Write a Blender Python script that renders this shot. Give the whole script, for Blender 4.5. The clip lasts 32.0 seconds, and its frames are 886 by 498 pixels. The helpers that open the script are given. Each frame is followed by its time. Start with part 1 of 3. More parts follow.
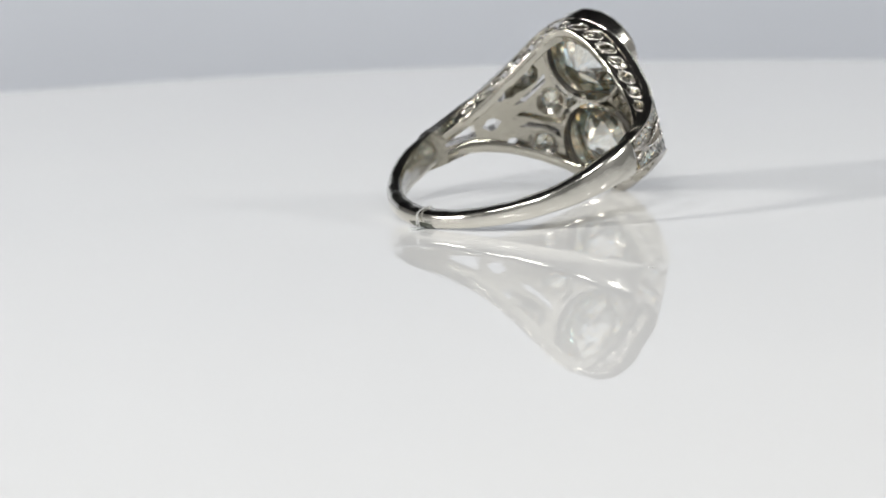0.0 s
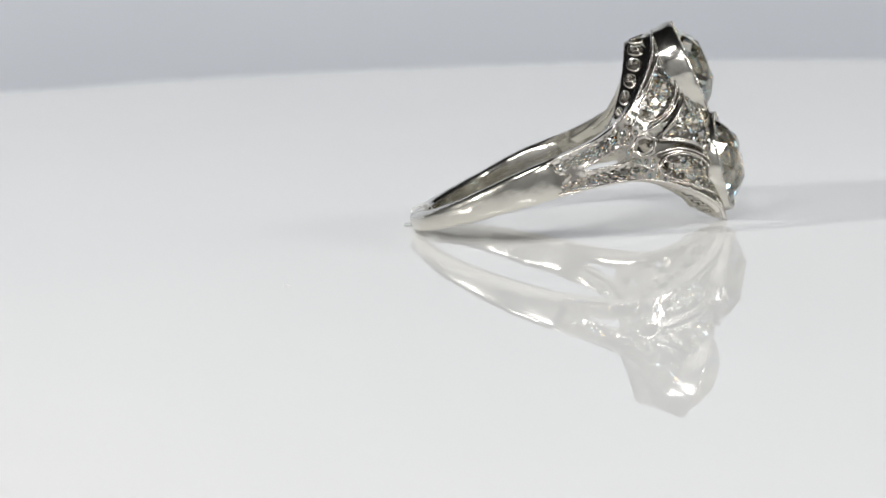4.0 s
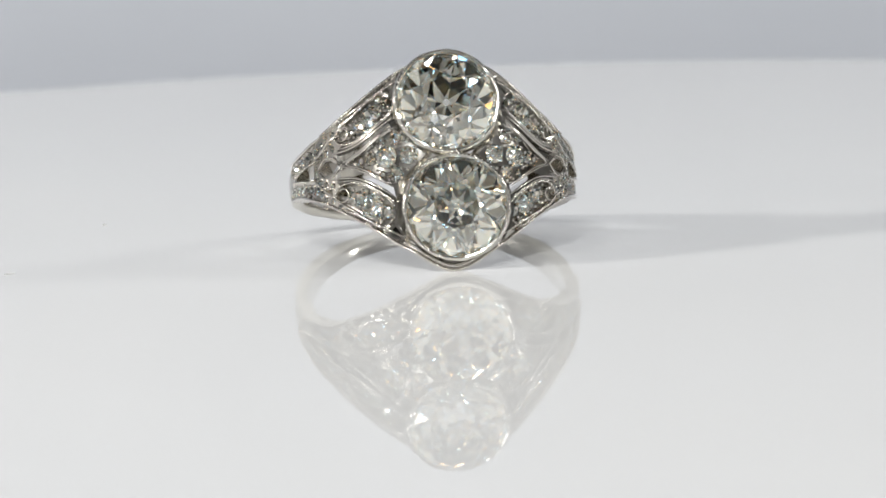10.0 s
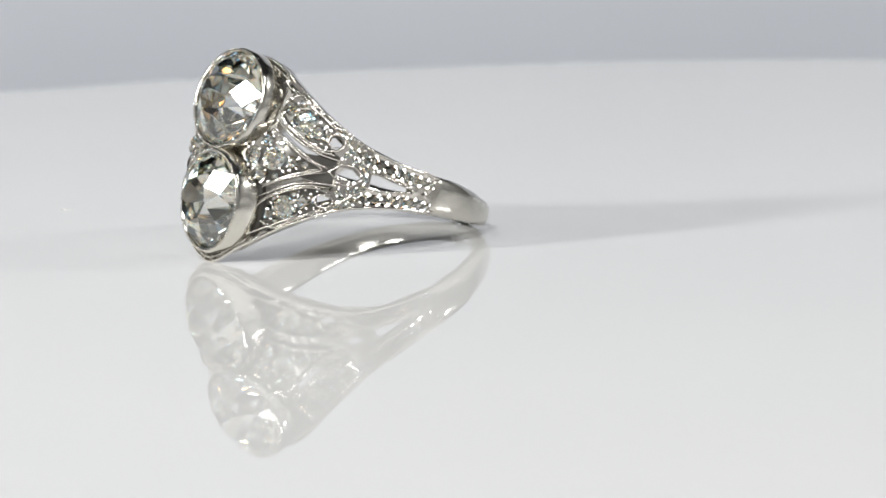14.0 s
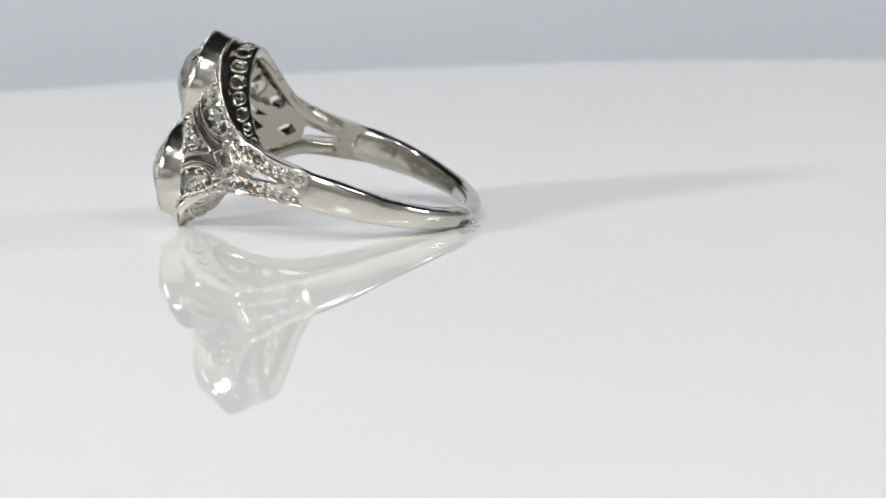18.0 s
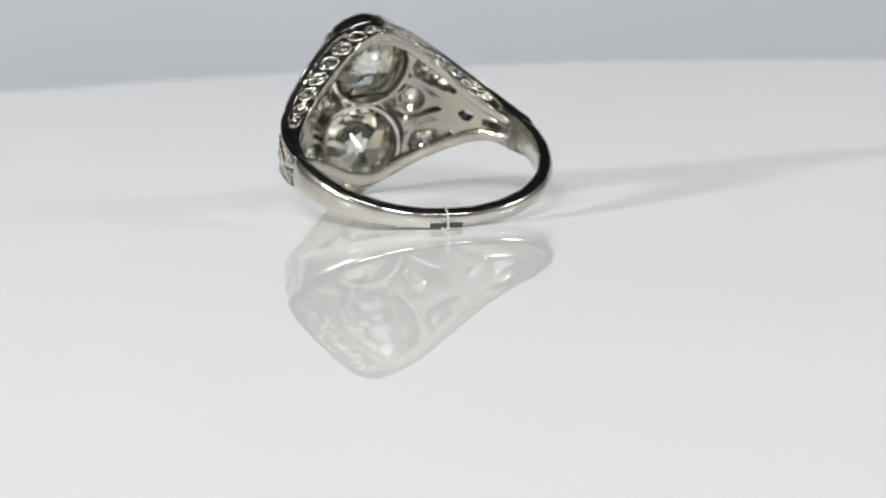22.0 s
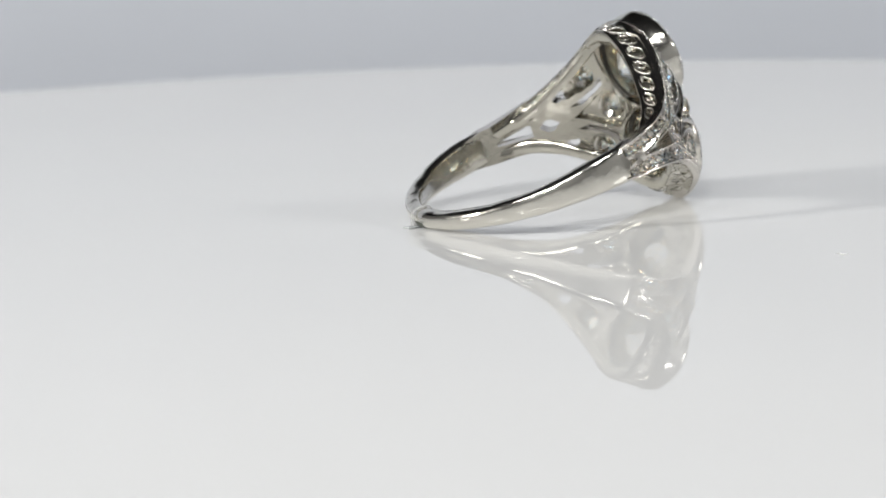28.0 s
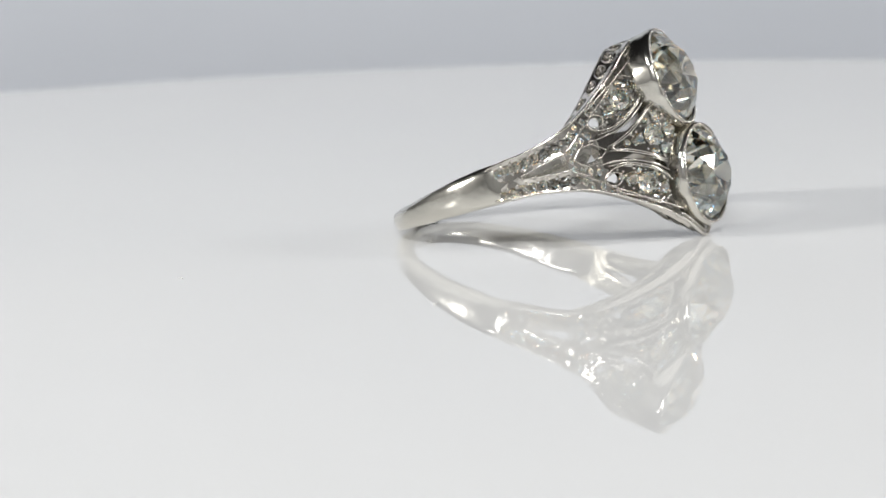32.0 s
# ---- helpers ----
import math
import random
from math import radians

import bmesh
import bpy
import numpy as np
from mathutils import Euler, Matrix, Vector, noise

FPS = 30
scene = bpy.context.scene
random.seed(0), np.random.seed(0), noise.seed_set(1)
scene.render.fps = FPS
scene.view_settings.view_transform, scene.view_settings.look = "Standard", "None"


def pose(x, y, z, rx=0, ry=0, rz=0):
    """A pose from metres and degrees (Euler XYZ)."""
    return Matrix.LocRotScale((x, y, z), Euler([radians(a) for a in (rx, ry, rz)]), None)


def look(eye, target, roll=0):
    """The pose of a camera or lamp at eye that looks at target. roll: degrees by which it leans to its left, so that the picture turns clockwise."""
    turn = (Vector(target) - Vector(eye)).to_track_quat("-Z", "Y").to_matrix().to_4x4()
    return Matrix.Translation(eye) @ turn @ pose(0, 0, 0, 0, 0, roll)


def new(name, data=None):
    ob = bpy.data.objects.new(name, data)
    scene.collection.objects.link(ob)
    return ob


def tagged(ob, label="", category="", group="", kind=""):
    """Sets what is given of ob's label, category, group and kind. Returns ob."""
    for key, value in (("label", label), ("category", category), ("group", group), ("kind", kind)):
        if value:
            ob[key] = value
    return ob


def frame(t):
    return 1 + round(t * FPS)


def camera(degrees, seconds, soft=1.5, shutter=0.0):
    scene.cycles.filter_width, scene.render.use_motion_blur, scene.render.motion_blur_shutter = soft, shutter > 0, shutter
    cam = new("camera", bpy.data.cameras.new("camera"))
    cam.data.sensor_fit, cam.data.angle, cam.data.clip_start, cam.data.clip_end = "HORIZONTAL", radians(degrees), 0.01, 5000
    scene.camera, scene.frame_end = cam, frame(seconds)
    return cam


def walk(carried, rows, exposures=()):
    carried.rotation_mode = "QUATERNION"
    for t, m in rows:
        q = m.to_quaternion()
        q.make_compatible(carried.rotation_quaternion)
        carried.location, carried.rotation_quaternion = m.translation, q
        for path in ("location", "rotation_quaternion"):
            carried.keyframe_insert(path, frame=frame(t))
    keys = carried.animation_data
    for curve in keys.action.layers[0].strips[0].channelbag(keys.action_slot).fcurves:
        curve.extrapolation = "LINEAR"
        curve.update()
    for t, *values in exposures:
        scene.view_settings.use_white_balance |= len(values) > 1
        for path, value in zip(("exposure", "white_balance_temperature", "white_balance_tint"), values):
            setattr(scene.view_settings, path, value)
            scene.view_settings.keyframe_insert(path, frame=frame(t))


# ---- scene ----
# One gem-set ring turning slowly on a glossy white turntable, before a still camera.
from mathutils.geometry import delaunay_2d_cdt

MM = 0.001
SPIN = -13.54          # degrees a second
SPIN_AT = 10.5         # seconds at which the heading below holds
SPIN_OFF = -4.17

# ---- camera ----
cam = camera(16.58, 32.0)
EYE = (-0.00007, -0.21357, 0.03225)
AIM = (-0.00007, -0.21357 + 0.98760, 0.03225 - 0.15699)
cam.data.dof.use_dof = True
cam.data.dof.focus_distance = 0.203
cam.data.dof.aperture_fstop = 85.0
walk(cam, [(0, look(EYE, AIM, -2.21)), (32, look(EYE, AIM, -2.21))], exposures=[(t_, e_, 6500, 10) for t_, e_ in ((0, -0.02), (6, -0.05), (9, -0.08), (13, -0.07), (17, -0.02), (20, -0.03), (23, -0.06), (25, -0.08), (28, -0.08), (32, -0.06))])

# ---- world and light ----
scene.cycles.max_bounces, scene.cycles.transmission_bounces, scene.cycles.glossy_bounces = 18, 18, 8
world = bpy.data.worlds.new("room_air")
scene.world = world
world.use_nodes = True
world.node_tree.nodes["Background"].inputs[0].default_value = (0.6, 0.6, 0.62, 1)
world.node_tree.nodes["Background"].inputs[1].default_value = 0.05


def area_lamp(name, eye, target, sx, sy, watts, color):
    d = bpy.data.lights.new(name, "AREA")
    d.shape, d.size, d.size_y, d.energy, d.color = "RECTANGLE", sx, sy, watts, color
    ob = new(name, d)
    ob.matrix_world = look(eye, target)
    return ob


KEY_AT, SIDE_AT, HIGH_AT = (-0.53, -0.19, 0.175), (0.45, -0.043, 0.215), (-0.18, -0.921, 0.6925)
FILL_AT = ((-1.0, -1.0, 1.63), (0.0, -1.7, 1.63), (1.0, -1.0, 1.63))
area_lamp("key_light", KEY_AT, (0, 0, 0.0), 0.05, 0.05, 3.0, (1.0, 0.985, 0.94))
area_lamp("side_light", SIDE_AT, (0, 0.02, 0.0), 0.07, 0.07, 0.62, (0.99, 0.99, 0.97))
# three fill lights added overhead to brighten the walls and the stones
for at in FILL_AT:
    area_lamp("overhead_fill", at, (at[0], at[1] - 0.01, 0.0), 0.55, 0.2, 9.9, (0.99, 0.99, 0.98))
area_lamp("high_light", HIGH_AT, (0, 0.05, 0.0), 0.2, 0.2, 5.6, (0.985, 0.99, 0.985))


# ---- materials ----
def material(name, color=(0.8, 0.8, 0.8), rough=0.5, metal=0.0, ior=1.5):
    m = bpy.data.materials.new(name)
    m.use_nodes = True
    b = m.node_tree.nodes["Principled BSDF"]
    b.inputs["Base Color"].default_value = (*color, 1)
    b.inputs["Roughness"].default_value = rough
    b.inputs["Metallic"].default_value = metal
    b.inputs["IOR"].default_value = ior
    return m, m.node_tree, b


def mottle(tree, b, scale, low, high, detail=6.0, fine=None, socket="Base Color"):
    """Colour that drifts between two tones at one or two sizes."""
    tc = tree.nodes.new("ShaderNodeTexCoord")
    n = tree.nodes.new("ShaderNodeTexNoise")
    n.inputs["Scale"].default_value, n.inputs["Detail"].default_value = scale, detail
    tree.links.new(tc.outputs["Object"], n.inputs["Vector"])
    r = tree.nodes.new("ShaderNodeValToRGB")
    r.color_ramp.elements[0].position, r.color_ramp.elements[1].position = 0.3, 0.7
    r.color_ramp.elements[0].color, r.color_ramp.elements[1].color = (*low, 1), (*high, 1)
    tree.links.new(n.outputs["Fac"], r.inputs["Fac"])
    tree.links.new(r.outputs["Color"], b.inputs[socket])
    if fine:
        f = tree.nodes.new("ShaderNodeTexNoise")
        f.inputs["Scale"].default_value, f.inputs["Detail"].default_value = fine[0], 2.0
        tree.links.new(tc.outputs["Object"], f.inputs["Vector"])
        bump = tree.nodes.new("ShaderNodeBump")
        bump.inputs["Strength"].default_value, bump.inputs["Distance"].default_value = fine[1], fine[2]
        tree.links.new(f.outputs["Fac"], bump.inputs["Height"])
        tree.links.new(bump.outputs["Normal"], b.inputs["Normal"])
    return tc, n


def platinum(name, color, rough, bump, relief=2600.0, depth=0.00003):
    m, tree, b = material(name, color, rough, 1.0)
    tc, n = mottle(tree, b, 900.0, tuple(c * 0.94 for c in color), color, 5.0, (relief, bump, depth))
    rr = tree.nodes.new("ShaderNodeMapRange")
    rr.inputs["To Min"].default_value, rr.inputs["To Max"].default_value = rough * 0.6, rough * 1.5
    tree.links.new(n.outputs["Fac"], rr.inputs["Value"])
    tree.links.new(rr.outputs["Result"], b.inputs["Roughness"])
    return m


POLISHED = platinum("polished_platinum", (0.745, 0.72, 0.675), 0.10, 0.15)
WORKED = platinum("engraved_platinum", (0.715, 0.685, 0.635), 0.16, 0.8)


WORN = platinum("worn_platinum", (0.68, 0.66, 0.605), 0.16, 0.8, 600.0, 0.0001)
DULL = platinum("dull_platinum", (0.56, 0.54, 0.475), 0.16, 0.8, 700.0, 0.00008)
# near-black fill that stands in for shade in the bezel gaps
GAP_SHADE, tree, b = material("dark_gap_shade", (0.05, 0.045, 0.04), 0.6)
mottle(tree, b, 1500.0, (0.035, 0.032, 0.028), (0.07, 0.065, 0.055), 4.0, (3000.0, 0.4, 0.00003))
# dark copy of the metal: shade painted into recesses and behind openings
RECESS_SHADE = platinum("recess_shade_platinum", (0.19, 0.183, 0.167), 0.28, 0.5)
BRIGHT = platinum("bright_cut_platinum", (0.82, 0.80, 0.765), 0.15, 0.1)
UNPOLISHED = platinum("unpolished_platinum", (0.52, 0.497, 0.435), 0.2, 0.6, 1300.0, 0.00005)


def diamond_material(name, rays):
    """Clear stone with a faint warm tint; rays are (tint, index of refraction)."""
    m = bpy.data.materials.new(name)
    m.use_nodes = True
    tree = m.node_tree
    tree.nodes.remove(tree.nodes["Principled BSDF"])
    last = None
    for tint, ior in rays:
        g = tree.nodes.new("ShaderNodeBsdfGlass")
        g.inputs["Color"].default_value = (*tint, 1)
        g.inputs["Roughness"].default_value, g.inputs["IOR"].default_value = 0.0, ior
        if last:
            add = tree.nodes.new("ShaderNodeAddShader")
            tree.links.new(last.outputs[0], add.inputs[0])
            tree.links.new(g.outputs[0], add.inputs[1])
            g = add
        last = g
    tree.links.new(last.outputs[0], tree.nodes["Material Output"].inputs["Surface"])
    return m


DIAMOND = diamond_material("diamond", [((1.0, 0.997, 0.96), 2.42)])
# the crown splits red from blue a little: the stone's fire
FIRE = diamond_material("diamond_crown", [((0.70, 0.5, 0.29), 2.39), ((0.30, 0.497, 0.69), 2.458)])
ACRYLIC, tree, b = material("glossy_white_acrylic", (0.80, 0.80, 0.80), 0.006, 0.0, 1.42)
mottle(tree, b, 14.0, (0.79, 0.795, 0.80), (0.815, 0.815, 0.81), 3.0)
RIM, tree, b = material("white_plastic_rim", (0.72, 0.72, 0.73), 0.3)
mottle(tree, b, 60.0, (0.70, 0.70, 0.71), (0.74, 0.74, 0.74), 3.0, (900.0, 0.1, 0.0002))
CARD, tree, b = material("white_card", (0.78, 0.78, 0.79), 0.7)
mottle(tree, b, 9.0, (0.495, 0.515, 0.557), (0.525, 0.545, 0.587), 4.0, (700.0, 0.15, 0.0003))
TABLE, tree, b = material("pale_tabletop", (0.70, 0.70, 0.70), 0.45)
mottle(tree, b, 12.0, (0.67, 0.67, 0.675), (0.72, 0.72, 0.72), 5.0, (500.0, 0.1, 0.0003))
DARK, tree, b = material("dark_ceiling_paint", (0.05, 0.05, 0.055), 0.8)
mottle(tree, b, 3.0, (0.045, 0.045, 0.05), (0.055, 0.055, 0.06), 5.0, (150.0, 0.2, 0.001))
PAINT, tree, b = material("white_wall_paint", (0.86, 0.86, 0.86), 0.8)
mottle(tree, b, 3.0, (0.84, 0.84, 0.84), (0.88, 0.88, 0.87), 5.0, (150.0, 0.2, 0.001))
GREY, tree, b = material("grey_wall_paint", (0.6, 0.6, 0.6), 0.8)
mottle(tree, b, 3.0, (0.58, 0.58, 0.58), (0.62, 0.62, 0.615), 5.0, (150.0, 0.2, 0.001))
CARPET, tree, b = material("grey_carpet", (0.20, 0.20, 0.20), 0.9)
mottle(tree, b, 5.0, (0.17, 0.17, 0.17), (0.23, 0.23, 0.225), 6.0, (400.0, 0.4, 0.003))
BLACK, tree, b = material("black_lamp_plastic", (0.03, 0.03, 0.03), 0.4)
mottle(tree, b, 40.0, (0.025, 0.025, 0.025), (0.035, 0.035, 0.035), 3.0)
DUST, tree, b = material("grey_lint", (0.66, 0.66, 0.65), 0.9)
STRIP_DARK, tree, b = material("dark_band_strip", (0.06, 0.065, 0.05), 0.35)
mottle(tree, b, 3000.0, (0.05, 0.055, 0.04), (0.08, 0.085, 0.07), 3.0)
THREAD, tree, b = material("clear_nylon", (0.9, 0.9, 0.88), 0.08, 0.0, 1.52)
b.inputs["Transmission Weight"].default_value = 0.6

TAB, tree, b = material("clear_tab", (0.76, 0.79, 0.79), 0.2, 0.0, 1.5)
b.inputs["Transmission Weight"].default_value = 0.35


# ---- mesh helpers ----
def part(name, bm, mat, parent=None, label="", m=None, smooth=None):
    me = bpy.data.meshes.new(name)
    bm.normal_update()
    if smooth is not None:
        for f in bm.faces:
            f.smooth = True
        for e in bm.edges:
            e.smooth = len(e.link_faces) == 2 and e.calc_face_angle(3.0) < radians(smooth)
    inner = any(f.material_index for f in bm.faces)
    dark = any(f.material_index > 1 for f in bm.faces)
    bm.to_mesh(me)
    bm.free()
    me.materials.append(mat)
    if inner:
        me.materials.append(UNPOLISHED)
    if mat is DIAMOND:
        me.materials[1] = FIRE
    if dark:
        me.materials.append(RECESS_SHADE)
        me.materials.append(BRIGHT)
    ob = new(name, me)
    ob.parent = parent
    if m is not None:
        ob.matrix_basis = m
    if label:
        tagged(ob, label)
    return ob


def thing(name, label, category, m=None, **more):
    ob = new(name)
    ob.empty_display_size = 0.01
    if m is not None:
        ob.matrix_basis = m
    return tagged(ob, label, category, **more)


def mesh_of(verts, faces):
    bm = bmesh.new()
    vs = [bm.verts.new(v) for v in verts]
    for f in faces:
        try:
            bm.faces.new([vs[i] for i in f])
        except ValueError:
            pass
    return bm


def lathe(profile, n, axis="z"):
    """Turns (radius, height) points about an axis; a closed profile gives a closed body."""
    verts, faces, k = [], [], len(profile)
    for i in range(n):
        a = 2 * math.pi * i / n
        for r, h in profile:
            x, y = r * math.cos(a), r * math.sin(a)
            verts.append((x, y, h) if axis == "z" else (h, x, y))
    for i in range(n):
        for j in range(k):
            faces.append((i * k + j, ((i + 1) % n) * k + j, ((i + 1) % n) * k + (j + 1) % k, i * k + (j + 1) % k))
    bm = mesh_of(verts, faces)
    bmesh.ops.remove_doubles(bm, verts=bm.verts, dist=1e-7)
    bmesh.ops.recalc_face_normals(bm, faces=bm.faces)
    return bm


def box(bm, x0, y0, z0, x1, y1, z1, bevel=0.0):
    r = bmesh.ops.create_cube(bm, size=1.0)
    vs = r["verts"]
    for v in vs:
        v.co = Vector(((x0 + x1) / 2 + v.co.x * (x1 - x0), (y0 + y1) / 2 + v.co.y * (y1 - y0), (z0 + z1) / 2 + v.co.z * (z1 - z0)))
    if bevel:
        bmesh.ops.bevel(bm, geom=list({e for v in vs for e in v.link_edges}), offset=bevel, segments=3, affect="EDGES")
    return bm


def tube(points, radius, sides=6, closed=False, ups=None):
    """A wire along points; radius may be a list."""
    verts, faces, n = [], [], len(points)
    pts = [Vector(p) for p in points]
    for i, p in enumerate(pts):
        a = pts[(i - 1) % n] if closed or i else p
        c = pts[(i + 1) % n] if closed or i < n - 1 else p
        d = (c - a).normalized()
        up = Vector(ups[i]) if ups else Vector((0, 0, 1))
        s = d.cross(up)
        s = s.normalized() if s.length > 1e-6 else d.orthogonal().normalized()
        u = s.cross(d)
        r = radius[i] if isinstance(radius, (list, tuple)) else radius
        for k in range(sides):
            g = 2 * math.pi * k / sides
            verts.append(p + (s * math.cos(g) + u * math.sin(g)) * r)
    for i in range(n if closed else n - 1):
        for k in range(sides):
            j = (i + 1) % n
            faces.append((i * sides + k, i * sides + (k + 1) % sides, j * sides + (k + 1) % sides, j * sides + k))
    if not closed:
        faces.append(tuple(range(sides)))
        faces.append(tuple((n - 1) * sides + k for k in reversed(range(sides))))
    bm = mesh_of(verts, faces)
    bmesh.ops.recalc_face_normals(bm, faces=bm.faces)
    return bm


def join(bms):
    out = bmesh.new()
    for b_ in bms:
        me = bpy.data.meshes.new("tmp")
        b_.to_mesh(me)
        b_.free()
        out.from_mesh(me)
        bpy.data.meshes.remove(me)
    return out


def worn(bm, amp, scale):
    """Dents a surface a little, by mm, at a size in mm."""
    bm.normal_update()
    for v in bm.verts:
        v.co += v.normal * amp * MM * noise.noise(v.co / (scale * MM))
    return bm


# ---- the ring's form, in millimetres: X to the head, Z along the finger ----
PHI = [0, 10, 15, 22, 28, 34, 40, 46, 55, 60, 70, 85, 110, 180]
RAD = [12.35, 12.25, 12.1, 11.75, 11.4, 11.1, 10.9, 10.78, 10.55, 10.35, 10.0, 9.78, 9.66, 9.62]
WID_PHI = [0, 6, 10, 17, 23, 30, 37, 43, 50, 55, 62, 70, 78, 90, 120, 150, 180]
WID = [6.84, 6.70, 6.46, 5.78, 4.95, 4.0, 3.2, 2.6, 2.08, 1.86, 1.58, 1.36, 1.24, 1.14, 0.90, 0.72, 0.63]


def smooth_table(xs, ys):
    """A smooth curve through a symmetric table, as a fine lookup."""
    g = np.linspace(0, 180, 721)
    v = np.interp(g, xs, ys)
    k = np.hanning(33)
    k /= k.sum()
    v = np.convolve(np.concatenate([v[16:0:-1], v, v[-2:-18:-1]]), k, "valid")
    return lambda a: float(np.interp(abs(a), g, v))


rad, half_wid = smooth_table(PHI, RAD), smooth_table(WID_PHI, WID)


def wid(phi, up=1):
    """Half the ring's breadth; the upper edge of the shoulders stands a little higher."""
    def bump(mid, width):
        return math.exp(-((abs(phi) - mid) / width) ** 2)
    if up > 0:
        extra = 0.14 * bump(40, 18) + 0.34 * bump(92, 26) + (0.26 * bump(33, 17) if phi < 0 else 0.0)
    else:
        extra = 0.80 * bump(0, 10) + (0.22 * bump(35, 18) if phi < 0 else 0.0)
    return half_wid(phi) + extra


def surf(phi, z, off=0.0):
    """Point of the ring's outer skin at an angle (degrees) and a height, off mm proud of it."""
    r = rad(phi) - (0.034 if z > 0 else 0.022) * z * z * max(0.0, math.cos(radians(phi))) + off
    r += 0.36 * math.exp(-(z / 2.8) ** 2 - ((abs(phi) - 21) / 11) ** 2)     # the shoulders stand a little domed
    return Vector((r * math.cos(radians(phi)), r * math.sin(radians(phi)), z)) * MM


ARC = 10.9 * math.pi / 180
GIRDLE_X, STONE_Z, STONE_SHIFT = 12.3, 3.46, -0.06
SPLAY = {1: 2.5, -1: 8.5}     # how far each large stone leans away from the other, degrees
ASIDE, SWING = {1: -0.26, -1: 0.15}, {1: 0.0, -1: -7.0}    # how far each sits off the middle, mm, and turns aside, degrees


def inside(pt, poly):
    x, y, hit = pt[0], pt[1], False
    for i in range(len(poly)):
        (x0, y0), (x1, y1) = poly[i - 1], poly[i]
        if (y0 > y) != (y1 > y) and x < (x1 - x0) * (y - y0) / (y1 - y0) + x0:
            hit = not hit
    return hit


def sheet(outline, holes, place, step, extra=(), pits=(), ground=None):
    """A pierced sheet: outline and holes in flat coordinates, place(u, v, side) gives the point on the outer (1) or inner (0) skin."""
    loops = [outline, *holes]
    verts, edges = [], []
    for lp in loops:
        s = len(verts)
        verts += [Vector(p) for p in lp]
        edges += [(s + i, s + (i + 1) % len(lp)) for i in range(len(lp))]
    for lp in [*extra, *(q for q, c in pits)]:
        s = len(verts)
        verts += [Vector(p) for p in lp]
        edges += [(s + i, s + (i + 1) % len(lp)) for i in range(len(lp))]
    verts += [Vector(c) for q, c in pits]
    us, vs = [p[0] for p in outline], [p[1] for p in outline]
    u = min(us) + step / 2
    row = 0
    while u < max(us):
        v = min(vs) + (step / 2 if row % 2 else step)
        while v < max(vs):
            if inside((u, v), outline) and not any(inside((u, v), h) for h in holes) and not any(inside((u, v), q) for q, c in pits):
                verts.append(Vector((u, v)))
            v += step
        u += step
        row += 1
    co, ed, fa, *_ = delaunay_2d_cdt(verts, edges, [], 0, 1e-6)
    keep = []
    for f in fa:
        c = sum((co[i] for i in f), Vector((0, 0))) / len(f)
        if inside(c, outline) and not any(inside(c, h) for h in holes):
            keep.append(f)
    n = len(co)
    vv = [place(c[0], c[1], 1) for c in co] + [place(c[0], c[1], 0) for c in co]
    faces = [tuple(f) for f in keep] + [tuple(i + n for i in reversed(f)) for f in keep]
    count = {}
    for f in keep:
        for i in range(len(f)):
            a, c = f[i], f[(i + 1) % len(f)]
            count[(a, c)] = 1
    for a, c in count:
        if (c, a) not in count:
            faces.append((c, a, a + n, c + n))
    bm = mesh_of(vv, faces)
    bm.faces.ensure_lookup_table()
    for f in bm.faces[len(keep):2 * len(keep)]:
        f.material_index = 1
    # sunk faces take the dark metal that paints their shade
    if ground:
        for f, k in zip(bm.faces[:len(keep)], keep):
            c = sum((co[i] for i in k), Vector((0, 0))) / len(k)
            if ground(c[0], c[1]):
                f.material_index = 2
    for f, k in zip(bm.faces[:len(keep)], keep):
        c = sum((co[i] for i in k), Vector((0, 0))) / len(k)
        if any((c - Vector(m)).length < 0.5 and inside(c, q) for q, m in pits):
            f.material_index = 3
    loose = [v for v in bm.verts if not v.link_faces]
    bmesh.ops.delete(bm, geom=loose, context="VERTS")
    bmesh.ops.recalc_face_normals(bm, faces=bm.faces)
    return bm


def spline(points, n=6, closed=True):
    """Rounds a polygon by a Catmull-Rom curve."""
    out, k = [], len(points)
    for i in range(k if closed else k - 1):
        p = [Vector(points[(i + d) % k] if closed else points[min(max(i + d, 0), k - 1)]) for d in (-1, 0, 1, 2)]
        for j in range(n):
            t = j / n
            out.append(tuple(0.5 * ((2 * p[1]) + (p[2] - p[0]) * t + (2 * p[0] - 5 * p[1] + 4 * p[2] - p[3]) * t * t + (3 * p[1] - p[0] - 3 * p[2] + p[3]) * t ** 3)))
    if not closed:
        out.append(tuple(points[-1]))
    return out


def even(points, gap, closed=True):
    """The same line with points a set distance apart."""
    pts = [Vector(p) for p in points] + ([Vector(points[0])] if closed else [])
    out, left = [], 0.0
    for a, c in zip(pts, pts[1:]):
        d = (c - a).length
        s = left
        while s < d:
            out.append(a.lerp(c, s / d))
            s += gap
        left = s - d
    return out


